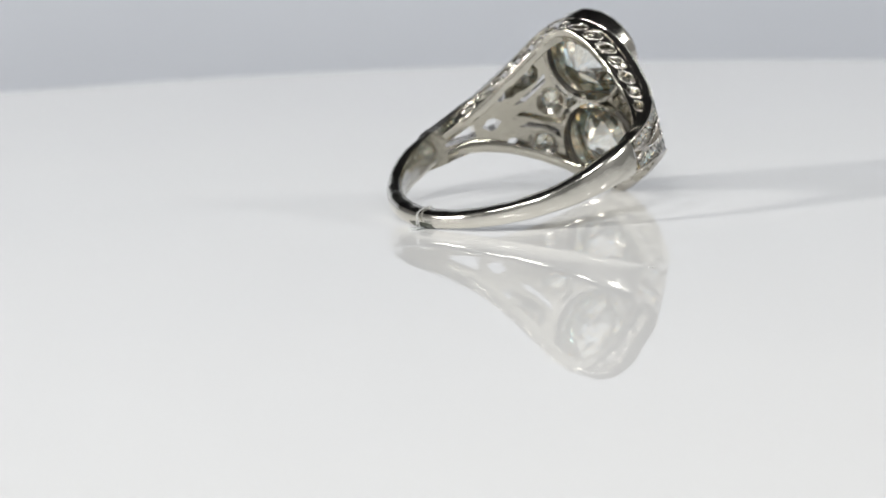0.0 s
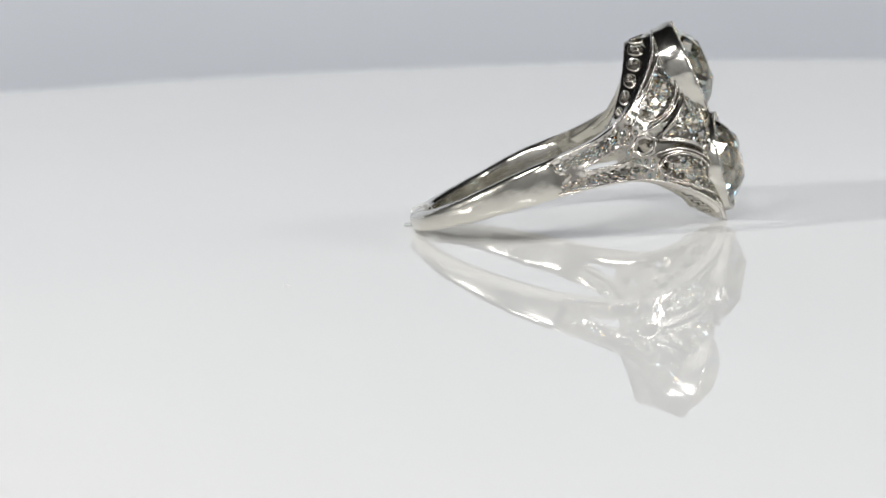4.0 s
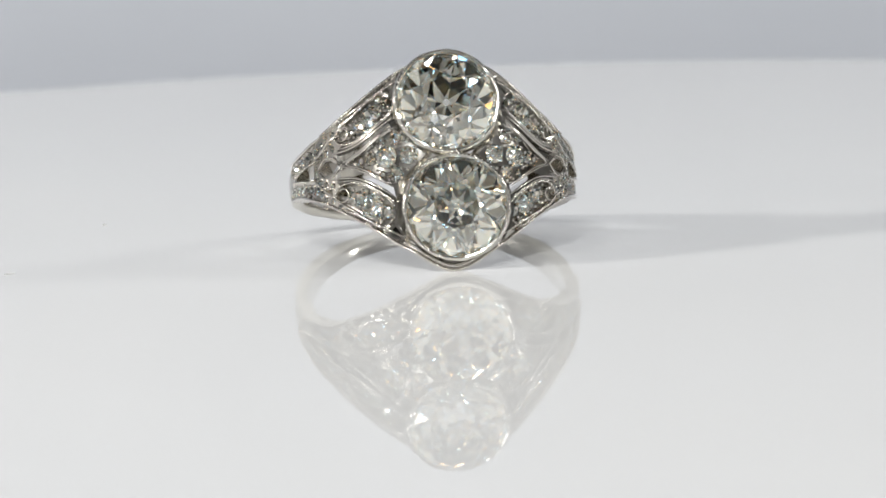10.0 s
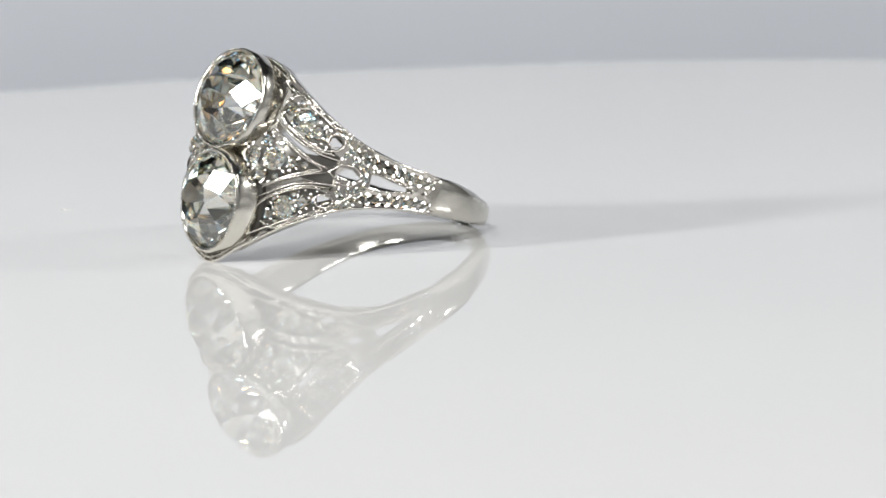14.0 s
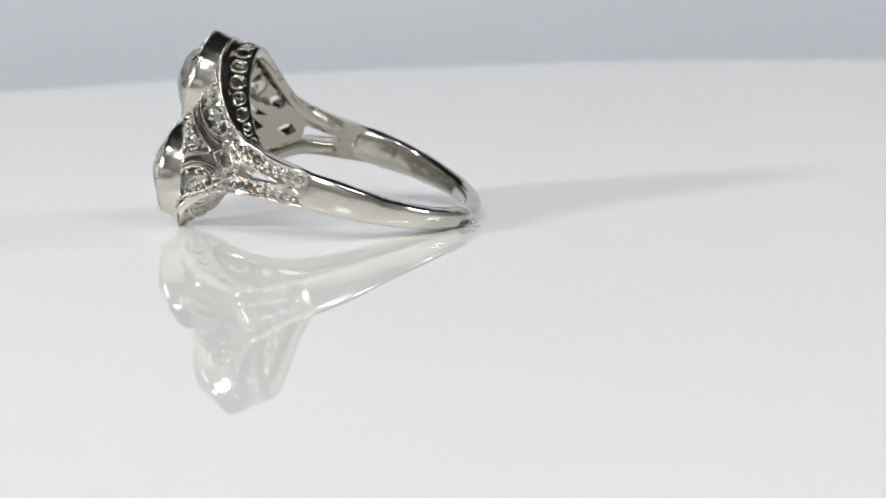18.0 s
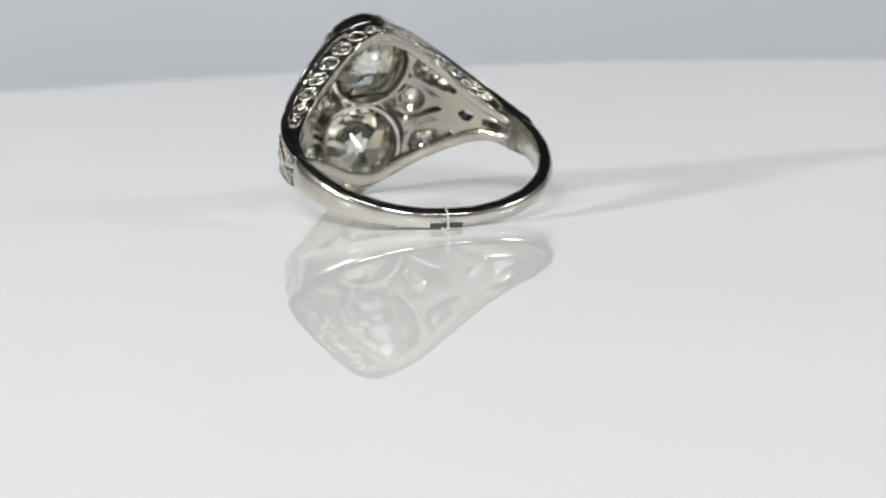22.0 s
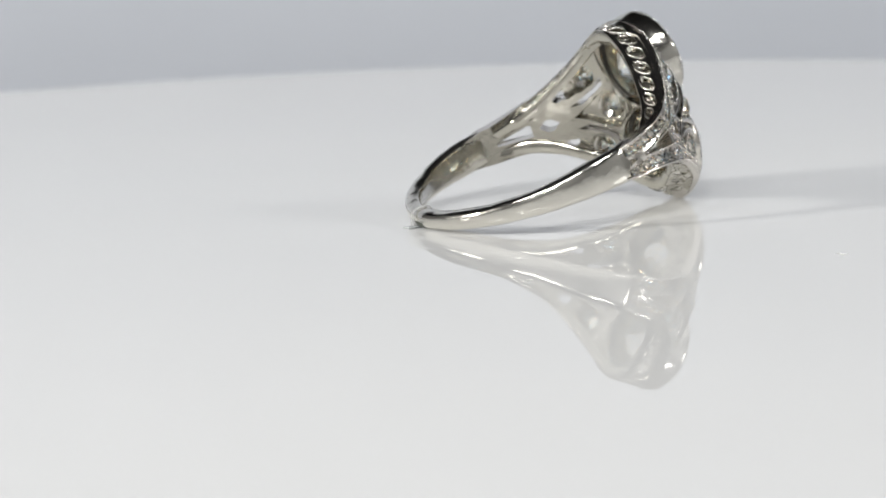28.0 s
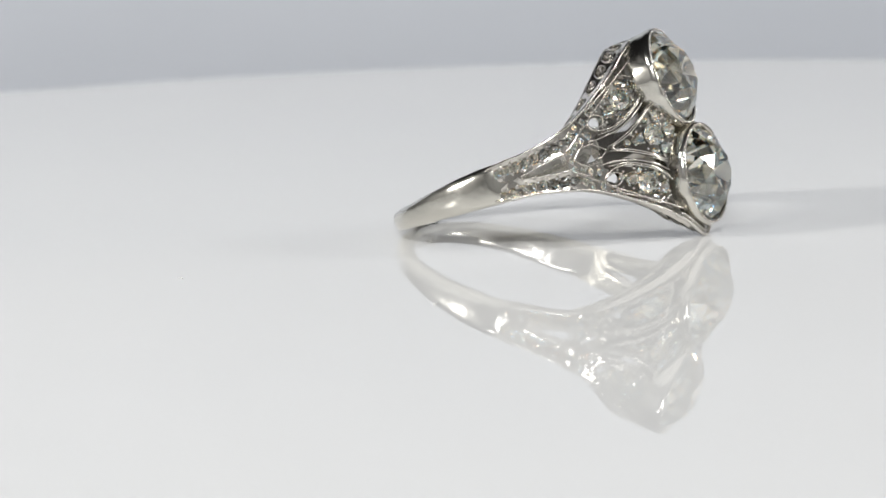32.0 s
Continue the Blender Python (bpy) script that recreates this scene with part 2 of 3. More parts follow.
# Motifs of one shoulder: (angle, height). The others are its mirror images.
LEAF = [(18.4, 3.2), (21.5, 2.55), (28.5, 1.72), (34, 1.32), (39.5, 1.42), (42.2, 2.0), (39, 2.62), (34, 3.2), (28, 3.98), (23.6, 4.5), (19.8, 4.2)]
KITE = [(7.6, 0.0), (10.6, 0.62), (14.2, 1.38), (17.6, 1.86), (20.2, 1.72), (24.5, 1.12), (30, 0.5), (36.5, 0.0), (30, -0.5), (24.5, -1.12), (20.2, -1.72), (17.6, -1.86), (14.2, -1.38), (10.6, -0.62)]
EYELET = [(38.4 + 2.5 * math.cos(a * math.pi / 5), 1.90 + 0.40 * math.sin(a * math.pi / 5)) for a in range(10)]
SLOT = [(18.0, 2.68), (24.0, 1.80), (29.0, 1.25), (34.0, 0.88), (29.0, 0.80), (24.0, 1.32), (18.6, 1.96)]
HEXAGON = [(40.6, 0.0), (43.8, 0.46), (46.6, 0.46), (50.0, 0.0), (46.6, -0.46), (43.8, -0.46)]
WEDGE = [(53.6, 0.46), (56.0, 0.48), (70.9, 0.15), (70.9, -0.15), (56.0, -0.48), (53.6, -0.46)]
CORNER = [(19.0, 4.50), (20.8, 4.78), (23.2, 4.76), (20.3, 5.22), (17.6, 5.42), (17.4, 4.9)]
# small stones: angle, height, radius
STONES = [(26.4, 2.95, 0.80), (20.9, 3.55, 0.52), (31.9, 2.36, 0.50), (35.3, 2.05, 0.26), (23.0, 2.62, 0.24), (24.2, 4.02, 0.26), (30.0, 3.36, 0.24), (28.9, 1.98, 0.22)]
KITE_STONES = [(20.6, 0.0, 0.76), (13.2, 0.0, 0.62), (17.2, 1.16, 0.44), (17.2, -1.16, 0.44), (26.4, 0.0, 0.44), (30.4, 0.0, 0.27), (22.0, 1.12, 0.24), (22.0, -1.12, 0.24)]


RIBS = [[(18.8, 2.02), (24, 1.30), (29, 0.76), (34, 0.34), (38.4, 0.12)], [(18.4, 2.60), (24, 1.84), (29, 1.30), (34, 1.0), (40, 0.86), (44, 0.88)],
        [(18.6, 2.98), (22, 2.36), (28.5, 1.56), (34, 1.18), (40, 1.1)],
        [(42.6, 2.0), (46, 1.62), (50, 1.0), (53, 0.72)]]


def row_mid(a):
    return (wid(a) + float(np.interp(a, [50, 54, 70.6, 90], [0.55, 0.5, 0.06, 0.0]))) / 2


ROW = [(a, row_mid(a), float(np.interp(a, [74, 84], [1.0, 0.62])) * min(0.37, (wid(a, -1) - float(np.interp(a, [54, 70.6], [0.5, 0.1]))) * 0.40)) for a in np.arange(52.6, 81.0, 3.85)]
JUNCTION = [(43.2, 1.24, 0.22), (46.4, 1.04, 0.22), (46.9, 2.05, 0.2), (49.4, 1.6, 0.24), (51.9, 0.0, 0.22), (43.6, 2.22, 0.22), (49.2, 0.86, 0.21), (51.4, 0.66, 0.25), (44.8, 1.62, 0.24), (51.6, 1.3, 0.25), (47.6, 1.5, 0.22), (40.4, 2.72, 0.2), (37.0, 3.05, 0.18)]


def shrunk(poly, k):
    cx, cy = sum(p[0] for p in poly) / len(poly), sum(p[1] for p in poly) / len(poly)
    return [(cx + (p[0] - cx) * k, cy + (p[1] - cy) * k) for p in poly]


LEAF_IN, KITE_IN = shrunk(LEAF, 0.97), shrunk(KITE, 0.97)
BACKS = [(shrunk(m_, 0.96), shrunk(m_, 0.84)) for m_ in (LEAF, KITE)]


def both(list_, side, up):
    return [(side * p[0], up * p[1], *p[2:]) for p in list_]


def oriented(poly, side, up):
    q = both(poly, side, up)
    return q if side * up > 0 else q[::-1]


def flat(poly):
    return [(p[0] * ARC, p[1]) for p in poly]


def disc(phi, z, r, n=10):
    return [(phi * ARC + r * math.cos(2 * math.pi * k / n) * 10.9 / rad(phi), z + r * math.sin(2 * math.pi * k / n)) for k in range(n)]


def thickness(phi):
    return float(np.interp(abs(phi), [0, 30, 48, 60, 90], [1.4, 1.38, 1.3, 1.0, 0.9]))


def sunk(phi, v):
    """The ground between the kite, the leaves and the rim, coloured dark for shade."""
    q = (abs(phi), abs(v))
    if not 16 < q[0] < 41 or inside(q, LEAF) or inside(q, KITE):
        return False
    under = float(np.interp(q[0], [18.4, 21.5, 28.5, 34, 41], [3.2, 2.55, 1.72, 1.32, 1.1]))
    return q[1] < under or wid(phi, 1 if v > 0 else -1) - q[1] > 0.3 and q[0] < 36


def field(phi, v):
    """The ground of the leaves and the kite, coloured dark for the shade between stones."""
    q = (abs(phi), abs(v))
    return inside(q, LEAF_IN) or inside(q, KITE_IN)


def plate_point(u, v, outer, stones=()):
    """The plate's skins; the fields inside the leaves and the kite lie a little lower, the edges are thin, holes widen inwards."""
    phi = u / ARC
    q = (abs(phi), abs(v))
    low = inside(q, LEAF_IN) or inside(q, KITE_IN)
    d = math.hypot(rad(phi) * math.sin(radians(phi)) - ASIDE[1 if v > 0 else -1], abs(v) - STONE_Z)
    groove = 0.55 * min(1.0, max(0.0, (4.0 - d) / 0.34)) if not low else 0.0
    tip = 0.36 * min(1.0, max(0.0, (abs(phi) - 79) / 7))
    if outer:
        for a, z, r in stones:
            if abs(u - a * ARC) + abs(v - z) < 0.02:      # foot of a blind seat
                return surf(phi, v, -min(0.12 + 0.85 * r, 0.5))
        arm = 53 < q[0] < 86 and wid(phi, 1 if v > 0 else -1) - q[1] > 0.2 and q[1] > float(np.interp(q[0], [53, 56, 71, 74], [0.62, 0.64, 0.3, 0.0]))
        return surf(phi, v, (-0.26 if low else -0.12 if arm else -max(groove, 0.2) if sunk(phi, v) else -groove) - tip)
    gap = wid(phi, 1 if v > 0 else -1) - abs(v)
    th = thickness(phi)
    thin = min(1.0, max(0.0, (72 - abs(phi)) / 16))
    th -= thin * (th - 0.36) * (1 - min(1.0, max(0.0, (gap - 0.15) / 0.7)))
    th = max(th, groove + 0.3)
    if any(inside(q, deep) for wide, deep in BACKS):
        th = min(th, 0.58)
    for a, z, r in stones:
        du, dz = (u - a * ARC) * rad(a) / 10.9, v - z
        w = math.hypot(du, dz)
        if 0.01 < w < 1.7 * r:
            k = r * (1.4 + max(0.0, w / r - 0.9) * 0.375) / w
            return surf((a * ARC + du * k * 10.9 / rad(a)) / ARC, z + dz * k, -th)
    return surf(phi, v, -th)


# ---- where the ring stands ----
TILT, HEADING, LEAN = 18.55, 4.9, 2.6
HEAD = Vector((-0.04, -18.91, 7.52)) * MM    # middle between the two large stones
hd = radians(HEADING)
h0 = Vector((math.sin(hd), -math.cos(hd), 0))
AX = (h0 * math.cos(radians(TILT)) + Vector((0, 0, 1)) * math.sin(radians(TILT))).normalized()
AZ = (-h0 * math.sin(radians(TILT)) + Vector((0, 0, 1)) * math.cos(radians(TILT))).normalized()
AY = AZ.cross(AX)
AZ = (AZ + AY * math.tan(radians(LEAN))).normalized()
AY = AZ.cross(AX).normalized()
C0 = HEAD - AX * 12.6 * MM + AZ * 0.10 * MM
SEAT = Matrix.Translation(C0) @ Matrix((AX, AY, AZ)).transposed().to_4x4()


# ---- the setting: table, turntable, backdrop, room ----
# Unseen room added all round; its tones shape what metal and stones reflect.
def room():
    bm = bmesh.new()
    box(bm, -2.2, -2.4, -0.80, 2.2, 2.0, -0.75)
    tagged(part("floor", bm, CARPET), "unseen grey carpet floor of the added room", "floor", kind="structure")
    bm = bmesh.new()
    box(bm, -2.2, -2.4, 1.65, 2.2, 2.0, 1.70)
    tagged(part("ceiling", bm, DARK), "unseen dark ceiling that keeps upward reflections dark", "ceiling", kind="structure")
    for name, c in (("wall_north", (-2.2, 2.0, -0.75, 2.2, 2.1, 1.65)), ("wall_south", (-2.2, -2.5, -0.75, 2.2, -2.4, 1.65)),
                    ("wall_west", (-2.3, -2.5, -0.75, -2.2, 2.1, 1.65)), ("wall_east", (2.2, -2.5, -0.75, 2.3, 2.1, 1.65))):
        bm = bmesh.new()
        box(bm, *c)
        tagged(part(name, bm, DARK if name == "wall_north" else GREY if name == "wall_south" else PAINT), "unseen dark wall behind the backdrop, for dark reflections" if name == "wall_north" else "unseen pale grey wall, toned for contrast in the stones" if name == "wall_south" else "unseen plain white wall that bounces light onto the ring", "wall", kind="structure")


TABLE_Z = -0.035


def table():
    t = thing("table", "pale laminate table under the turntable", "table", pose(0, 0.1, -0.75))
    bm = bmesh.new()
    box(bm, -0.8, -0.5, 0.75 + TABLE_Z - 0.03, 0.8, 0.5, 0.75 + TABLE_Z, 0.003)
    part("tabletop", bm, TABLE, t)
    for sx in (-0.74, 0.74):
        for sy in (-0.44, 0.44):
            bm = bmesh.new()
            box(bm, sx - 0.025, sy - 0.025, 0.0, sx + 0.025, sy + 0.025, 0.75 + TABLE_Z - 0.03, 0.003)
            part("leg", bm, TABLE, t)


def backdrop():
    """A white card that curves up from the table behind the turntable."""
    prof = [(0.18, TABLE_Z + 0.001)]
    for k in range(13):
        a = math.pi / 2 * k / 12
        prof.append((0.30 + 0.16 * math.sin(a), TABLE_Z + 0.001 + 0.16 * (1 - math.cos(a))))
    prof.append((0.46, 0.27))
    verts, faces = [], []
    for dz in (0.0, 0.0012):
        for x in (-0.55, 0.55):
            for i, (y, z) in enumerate(prof):
                verts.append((x, y - dz * (1 if i > 6 else 0), z + dz * (1 if i <= 6 else 0)))
    n = len(prof)
    for i in range(n - 1):
        faces += [(i, i + 1, n + i + 1, n + i), (2 * n + i, 3 * n + i, 3 * n + i + 1, 2 * n + i + 1),
                  (i, 2 * n + i, 2 * n + i + 1, i + 1), (n + i, n + i + 1, 3 * n + i + 1, 3 * n + i)]
    faces += [(0, n, 3 * n, 2 * n), (n - 1, 3 * n - 1, 4 * n - 1, 2 * n - 1)]
    bm = mesh_of(verts, faces)
    bmesh.ops.recalc_face_normals(bm, faces=bm.faces)
    tagged(part("backdrop", bm, CARD, smooth=40), "white card sweep curving up behind the turntable", "backdrop", kind="structure")


TURN_R = 0.1165


def turntable():
    t = thing("turntable", "round glossy white display turntable on the table", "turntable", pose(0, 0, 0))
    prof = [(0.0, 0.0), (TURN_R - 0.0015, 0.0), (TURN_R - 0.0006, -0.0003), (TURN_R - 0.0001, -0.0009), (TURN_R, -0.0016), (TURN_R, -0.006), (0.0, -0.006)]
    part("disc", lathe(prof, 160), ACRYLIC, t)
    prof = [(0.0, -0.006), (TURN_R - 0.004, -0.006), (TURN_R - 0.004, -0.014), (TURN_R - 0.02, -0.020), (TURN_R - 0.025, -0.0348), (0.0, -0.0348)]
    part("base", lathe(prof, 96), RIM, t, smooth=30)
    return t


def lint(parent, x, y, size, turn):
    """A speck of lint on the disc."""
    rng = random.Random(int(x * 1e6) ^ int(y * 1e6))
    pts = [(i * size / 4 - size / 2, rng.uniform(-0.25, 0.25) * size, 0.00004 + rng.uniform(0, 0.00005)) for i in range(5)]
    part("lint", tube(pts, [0.00002, 0.00004, 0.00005, 0.00004, 0.00002], 5), DUST, parent, "fine grey speck of lint", pose(x, y, 0, 0, 0, turn))


def lamp(name, at, aim, half, label, base=TABLE_Z):
    """A small square studio lamp on a stand; its light sits just before the diffuser."""
    t = thing(name, label, "lamp", Matrix.Translation((at[0], at[1], base)))
    d = (Vector(aim) - Vector(at)).normalized()
    head = look(Vector(at) - d * 0.012, aim)
    head.translation -= Vector((at[0], at[1], base))
    bm = bmesh.new()
    box(bm, -half - 0.008, -half - 0.008, -0.0, half + 0.008, half + 0.008, 0.035, 0.004)
    part("housing", bm, BLACK, t, m=head)
    bm = bmesh.new()
    box(bm, -half, -half, -0.003, half, half, 0.001, 0.001)
    part("diffuser", bm, RIM, t, "white plastic diffuser", head)
    top = head.translation - d * 0.03
    bm = tube([(top.x, top.y, 0.008), (top.x, top.y, max(0.03, top.z))], 0.006, 10, ups=[(1, 0, 0)] * 2)
    part("pole", bm, BLACK, t)
    bm = lathe([(0.0, 0.0), (0.06, 0.0), (0.06, 0.006), (0.05, 0.009), (0.0, 0.009)], 32)
    bmesh.ops.translate(bm, verts=bm.verts, vec=(top.x, top.y, 0))
    part("foot", bm, BLACK, t, smooth=30)


def overhead_panel(x, y):
    """Body of an added fill light: a flat framed panel on the unseen ceiling."""
    t = thing("fill_panel", "added flat white fill panel on the unseen dark ceiling", "lamp", pose(x, y, 1.65), group="ceiling panels")
    bm = bmesh.new()
    for c in ((-0.305, -0.14, -0.016, 0.305, -0.115, 0), (-0.305, 0.115, -0.016, 0.305, 0.14, 0), (-0.305, -0.115, -0.016, -0.28, 0.115, 0), (0.28, -0.115, -0.016, 0.305, 0.115, 0)):
        box(bm, *c)
    part("panel_frame", bm, RIM, t)
    bm = bmesh.new()
    box(bm, -0.28, -0.115, -0.010, 0.28, 0.115, -0.004)
    part("backing", bm, RIM, t)


# ---- gems ----
def brilliant(radius, table=0.52, crown=0.36, depth=0.86, girdle=0.035, culet=0.07):
    """An old-cut round stone; its table looks along +X, its girdle lies at X = 0."""
    rt, g = table, girdle / 2

    def pt(r, a, h):
        return (h * radius, r * radius * math.cos(radians(a)), r * radius * math.sin(radians(a)))
    verts, faces = [], []

    def add(*p):
        verts.append(pt(*p))
        return len(verts) - 1
    T = [add(rt, 45 * k, crown) for k in range(8)]
    G = [add(1.0, 22.5 * k, g) for k in range(16)]
    H = [add(1.0, 22.5 * k, -g) for k in range(16)]
    rm = 0.5 * (rt + 1.0) * 1.02
    q = (rm * math.cos(radians(22.5)) - rt) / (1 - rt)
    M = [add(rm, 45 * k + 22.5, crown + (g - crown) * q) for k in range(8)]
    C = [add(culet, 45 * k, -depth) for k in range(8)]
    rn = 0.58
    q = (rn * math.cos(radians(22.5)) - culet) / (1 - culet)
    N = [add(rn, 45 * k + 22.5, -depth + (depth - g) * q) for k in range(8)]
    faces.append(tuple(T))
    faces.append(tuple(reversed(C)))
    for k in range(8):
        j, p = (k + 1) % 8, (k - 1) % 8
        faces += [(T[k], M[k], T[j]), (T[k], M[p], G[2 * k], M[k]), (M[k], G[2 * k], G[2 * k + 1]), (M[k], G[2 * k + 1], G[(2 * k + 2) % 16])]
        faces += [(C[k], N[k], H[2 * k], N[p]), (N[k], H[2 * k + 1], H[2 * k]), (N[k], H[(2 * k + 2) % 16], H[2 * k + 1]), (C[k], C[j], N[k])]
    for k in range(16):
        j = (k + 1) % 16
        faces.append((G[k], H[k], H[j], G[j]))
    bm = mesh_of([Vector(v) * MM for v in verts], faces)
    bmesh.ops.recalc_face_normals(bm, faces=bm.faces)
    for f in bm.faces:
        f.material_index = 1 if f.calc_center_median().x > g * radius * MM else 0
    return bm


def frame_at(phi, z, off=0.0):
    """A pose on the ring's skin with X outwards."""
    p = surf(phi, z, off)
    a = surf(phi + 0.5, z, off) - surf(phi - 0.5, z, off)
    c = surf(phi, z + 0.05, off) - surf(phi, z - 0.05, off)
    x = a.cross(c).normalized()
    y = (a - a.dot(x) * x).normalized()
    return Matrix.Translation(p) @ Matrix((x, y, x.cross(y))).transposed().to_4x4()


# ---- the ring ----
RAIL = smooth_table([0, 8, 16, 25, 35, 45, 55, 65, 75, 180], [5.95, 5.65, 4.8, 3.85, 2.9, 2.1, 1.45, 1.08, 0.74, 0.4])


def rail_z(phi, up):
    return RAIL(phi) + (0.95 * math.exp(-((phi + 20) / 26) ** 2) + 0.3 * math.exp(-((phi - 30) / 20) ** 2) if up > 0 else 0.0)


def lift(phi, up):
    """How far the upper gallery's foot bulges out over the rail."""
    return 0.06 + (0.10 * math.exp(-(phi / 44) ** 4) if up > 0 else 0.0)


def rail_r(phi, up):
    return -(0.40 * math.exp(-(phi / 46) ** 4) if up > 0 else 0.0) + float(np.interp(abs(phi), [0, 20, 40, 55, 65, 75], [9.5, 9.4, 9.25, 9.25, 9.25, 9.3]))


def ring():
    t = thing("ring", "platinum filigree ring with two round diamonds lying on the turntable", "ring", pose(0, 0, 0))
    # solid shank
    n, sides = 200, 20
    verts, faces = [], []
    for i in range(n + 1):
        phi = 71 + (360 - 142) * i / n
        a = phi if phi <= 180 else phi - 360
        hw, hu = wid(a, -1) - 0.03, wid(a, 1) - 0.03
        ro, ri = rad(a) - float(np.interp(abs(a), [71, 79, 84], [0.36, 0.24, 0.03])), rad(a) - float(np.interp(abs(a), [71, 79, 100, 180], [0.55, 1.0, 1.22, 1.28]))
        rc, rh = (ro + ri) / 2, (ro - ri) / 2
        for k in range(sides):
            g = 2 * math.pi * k / sides
            c, s = math.cos(g), math.sin(g)
            # outer half rounder, inner half flatter
            pw = 0.7 if c > 0 else 0.42
            rr = rc + rh * math.copysign(abs(c) ** pw, c)
            zz = (hu if s > 0 else hw) * math.copysign(abs(s) ** (0.76 if c > 0 else 0.6), s) * (1 if c > 0 else 1 - abs(c) ** 0.42 * (1 - float(np.interp(abs(a), [71, 94], [0.6, 1.0]))))
            verts.append(Vector((rr * math.cos(radians(phi)), rr * math.sin(radians(phi)), zz)) * MM)
    for i in range(n):
        for k in range(sides):
            faces.append((i * sides + k, i * sides + (k + 1) % sides, (i + 1) * sides + (k + 1) % sides, (i + 1) * sides + k))
    faces += [tuple(range(sides)), tuple(n * sides + k for k in reversed(range(sides)))]
    bm = mesh_of(verts, faces)
    bmesh.ops.recalc_face_normals(bm, faces=bm.faces)
    part("shank", worn(bm, 0.04, 1.5), WORN, t, "smooth polished band", SEAT, smooth=50)

    # pierced shoulder plates, one each side, and the stones in them
    small = {}
    for side in (-1, 1):
        end = 88.0
        top = [(a, wid(side * a, 1) - 0.02 * max(0.0, a - 76)) for a in np.linspace(9.5, end, 60)]
        low = [(a, -wid(side * a, -1) + 0.02 * max(0.0, a - 76)) for a in np.linspace(end, 9.5, 60)]
        notch = [(85.0, 0.5), (76.5, 0.0), (85.0, -0.5)]
        # inner border follows the two collets
        inner = []
        for k in range(-20, 21):
            z = k / 20 * wid(9.5) * 0.96
            dz = abs(abs(z) - STONE_Z)
            y = math.sqrt(max(0.0, 3.72 ** 2 - dz * dz)) if dz < 3.72 else 0.0
            y = max(y + side * ASIDE[1 if z > 0 else -1] - 0.15, 1.3)
            inner.append((math.degrees(math.asin(y / 12.2)), z))
        edge = [q for q in top if q[0] > inner[-1][0] + 0.4] + notch + [q for q in low if q[0] > inner[0][0] + 0.4] + inner
        edge = [(side * a, z) for a, z in edge]
        holes = []
        stones = []
        for up in (1, -1):
            for motif in (EYELET, SLOT, CORNER):
                holes.append(flat(oriented(motif, side, up)))
            stones += both(STONES, side, up) + both(ROW, side, up) + both([j for j in JUNCTION if j[1] > 0], side, up)
        holes += [flat(oriented(m_, side, 1)) for m_ in (HEXAGON, WEDGE)]
        stones += both(KITE_STONES, side, 1) + both([j for j in JUNCTION if j[1] == 0], side, 1)
        pits, blind = [], []
        for phi, z, r in stones:
            q = (abs(phi), abs(z))
            if r > 0.6:
                holes.append(disc(phi, z, r * 0.90, 12))
            else:
                pits.append((disc(phi, z, r * 0.90, 12 if r > 0.4 else 8), (phi * ARC, z)))
                blind.append((phi, z, r))
        backs = [flat(oriented(w_, side, up)) for w_ in BACKS[0] for up in (1, -1)] + [flat(oriented(w_, side, 1)) for w_ in BACKS[1]]
        seats = [g_ for g_ in stones if g_ not in blind]
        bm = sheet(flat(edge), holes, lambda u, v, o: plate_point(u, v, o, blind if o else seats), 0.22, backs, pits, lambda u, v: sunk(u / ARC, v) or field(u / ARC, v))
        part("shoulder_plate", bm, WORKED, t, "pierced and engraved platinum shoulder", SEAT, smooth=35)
        # a thin collar round the back of each larger stone
        for phi, z, r in seats:
            hoop = [frame_at(phi, z, -0.60) @ (Vector((0, math.cos(k * math.pi / 12), math.sin(k * math.pi / 12))) * r * 1.42 * MM) for k in range(24)]
            part("seat_collar", tube(hoop, 0.11 * MM, 8, True), UNPOLISHED, t, "thin collar behind a small stone", SEAT, smooth=70)
        # stones and their grains
        grains = []
        for phi, z, r in stones:
            key = round(r, 2)
            if key not in small:
                ob = part("small_diamond", brilliant(r, 0.5, 0.4, 0.8), DIAMOND, t, "small round old-cut diamond")
                small[key] = ob.data
            else:
                ob = new("small_diamond", small[key])
                ob.parent = t
                tagged(ob, "small round old-cut diamond")
            low = inside((abs(phi), abs(z)), LEAF_IN) or inside((abs(phi), abs(z)), KITE_IN)
            f = frame_at(phi, z, -0.17 if low else -0.11 if abs(phi) > 52 else 0.0)
            ob.matrix_basis = SEAT @ f @ pose(0, 0, 0, (phi * 37) % 45, 0, 0)
            if low and r < 0.3:
                continue
            for k in range(2 if 40 < abs(phi) < 52 else 4):
                a = 2 * math.pi * (k + 0.5) / (2 if 40 < abs(phi) < 52 else 4)
                grains.append((f @ Vector((0.03 * MM, r * 1.02 * math.cos(a) * MM, r * 1.02 * math.sin(a) * MM)), 0.085 if r < 0.4 else 0.12))
        # a bead on either flank of the rows, between each two stones
        for a_, z_, r_ in ROW[:-1]:
            mid = a_ + 1.92
            for up in (1, -1):
                for dz in (-1, 1):
                    grains.append((surf(side * mid, up * (row_mid(mid) + dz * r_ * 0.92), -0.06), 0.34 * r_))
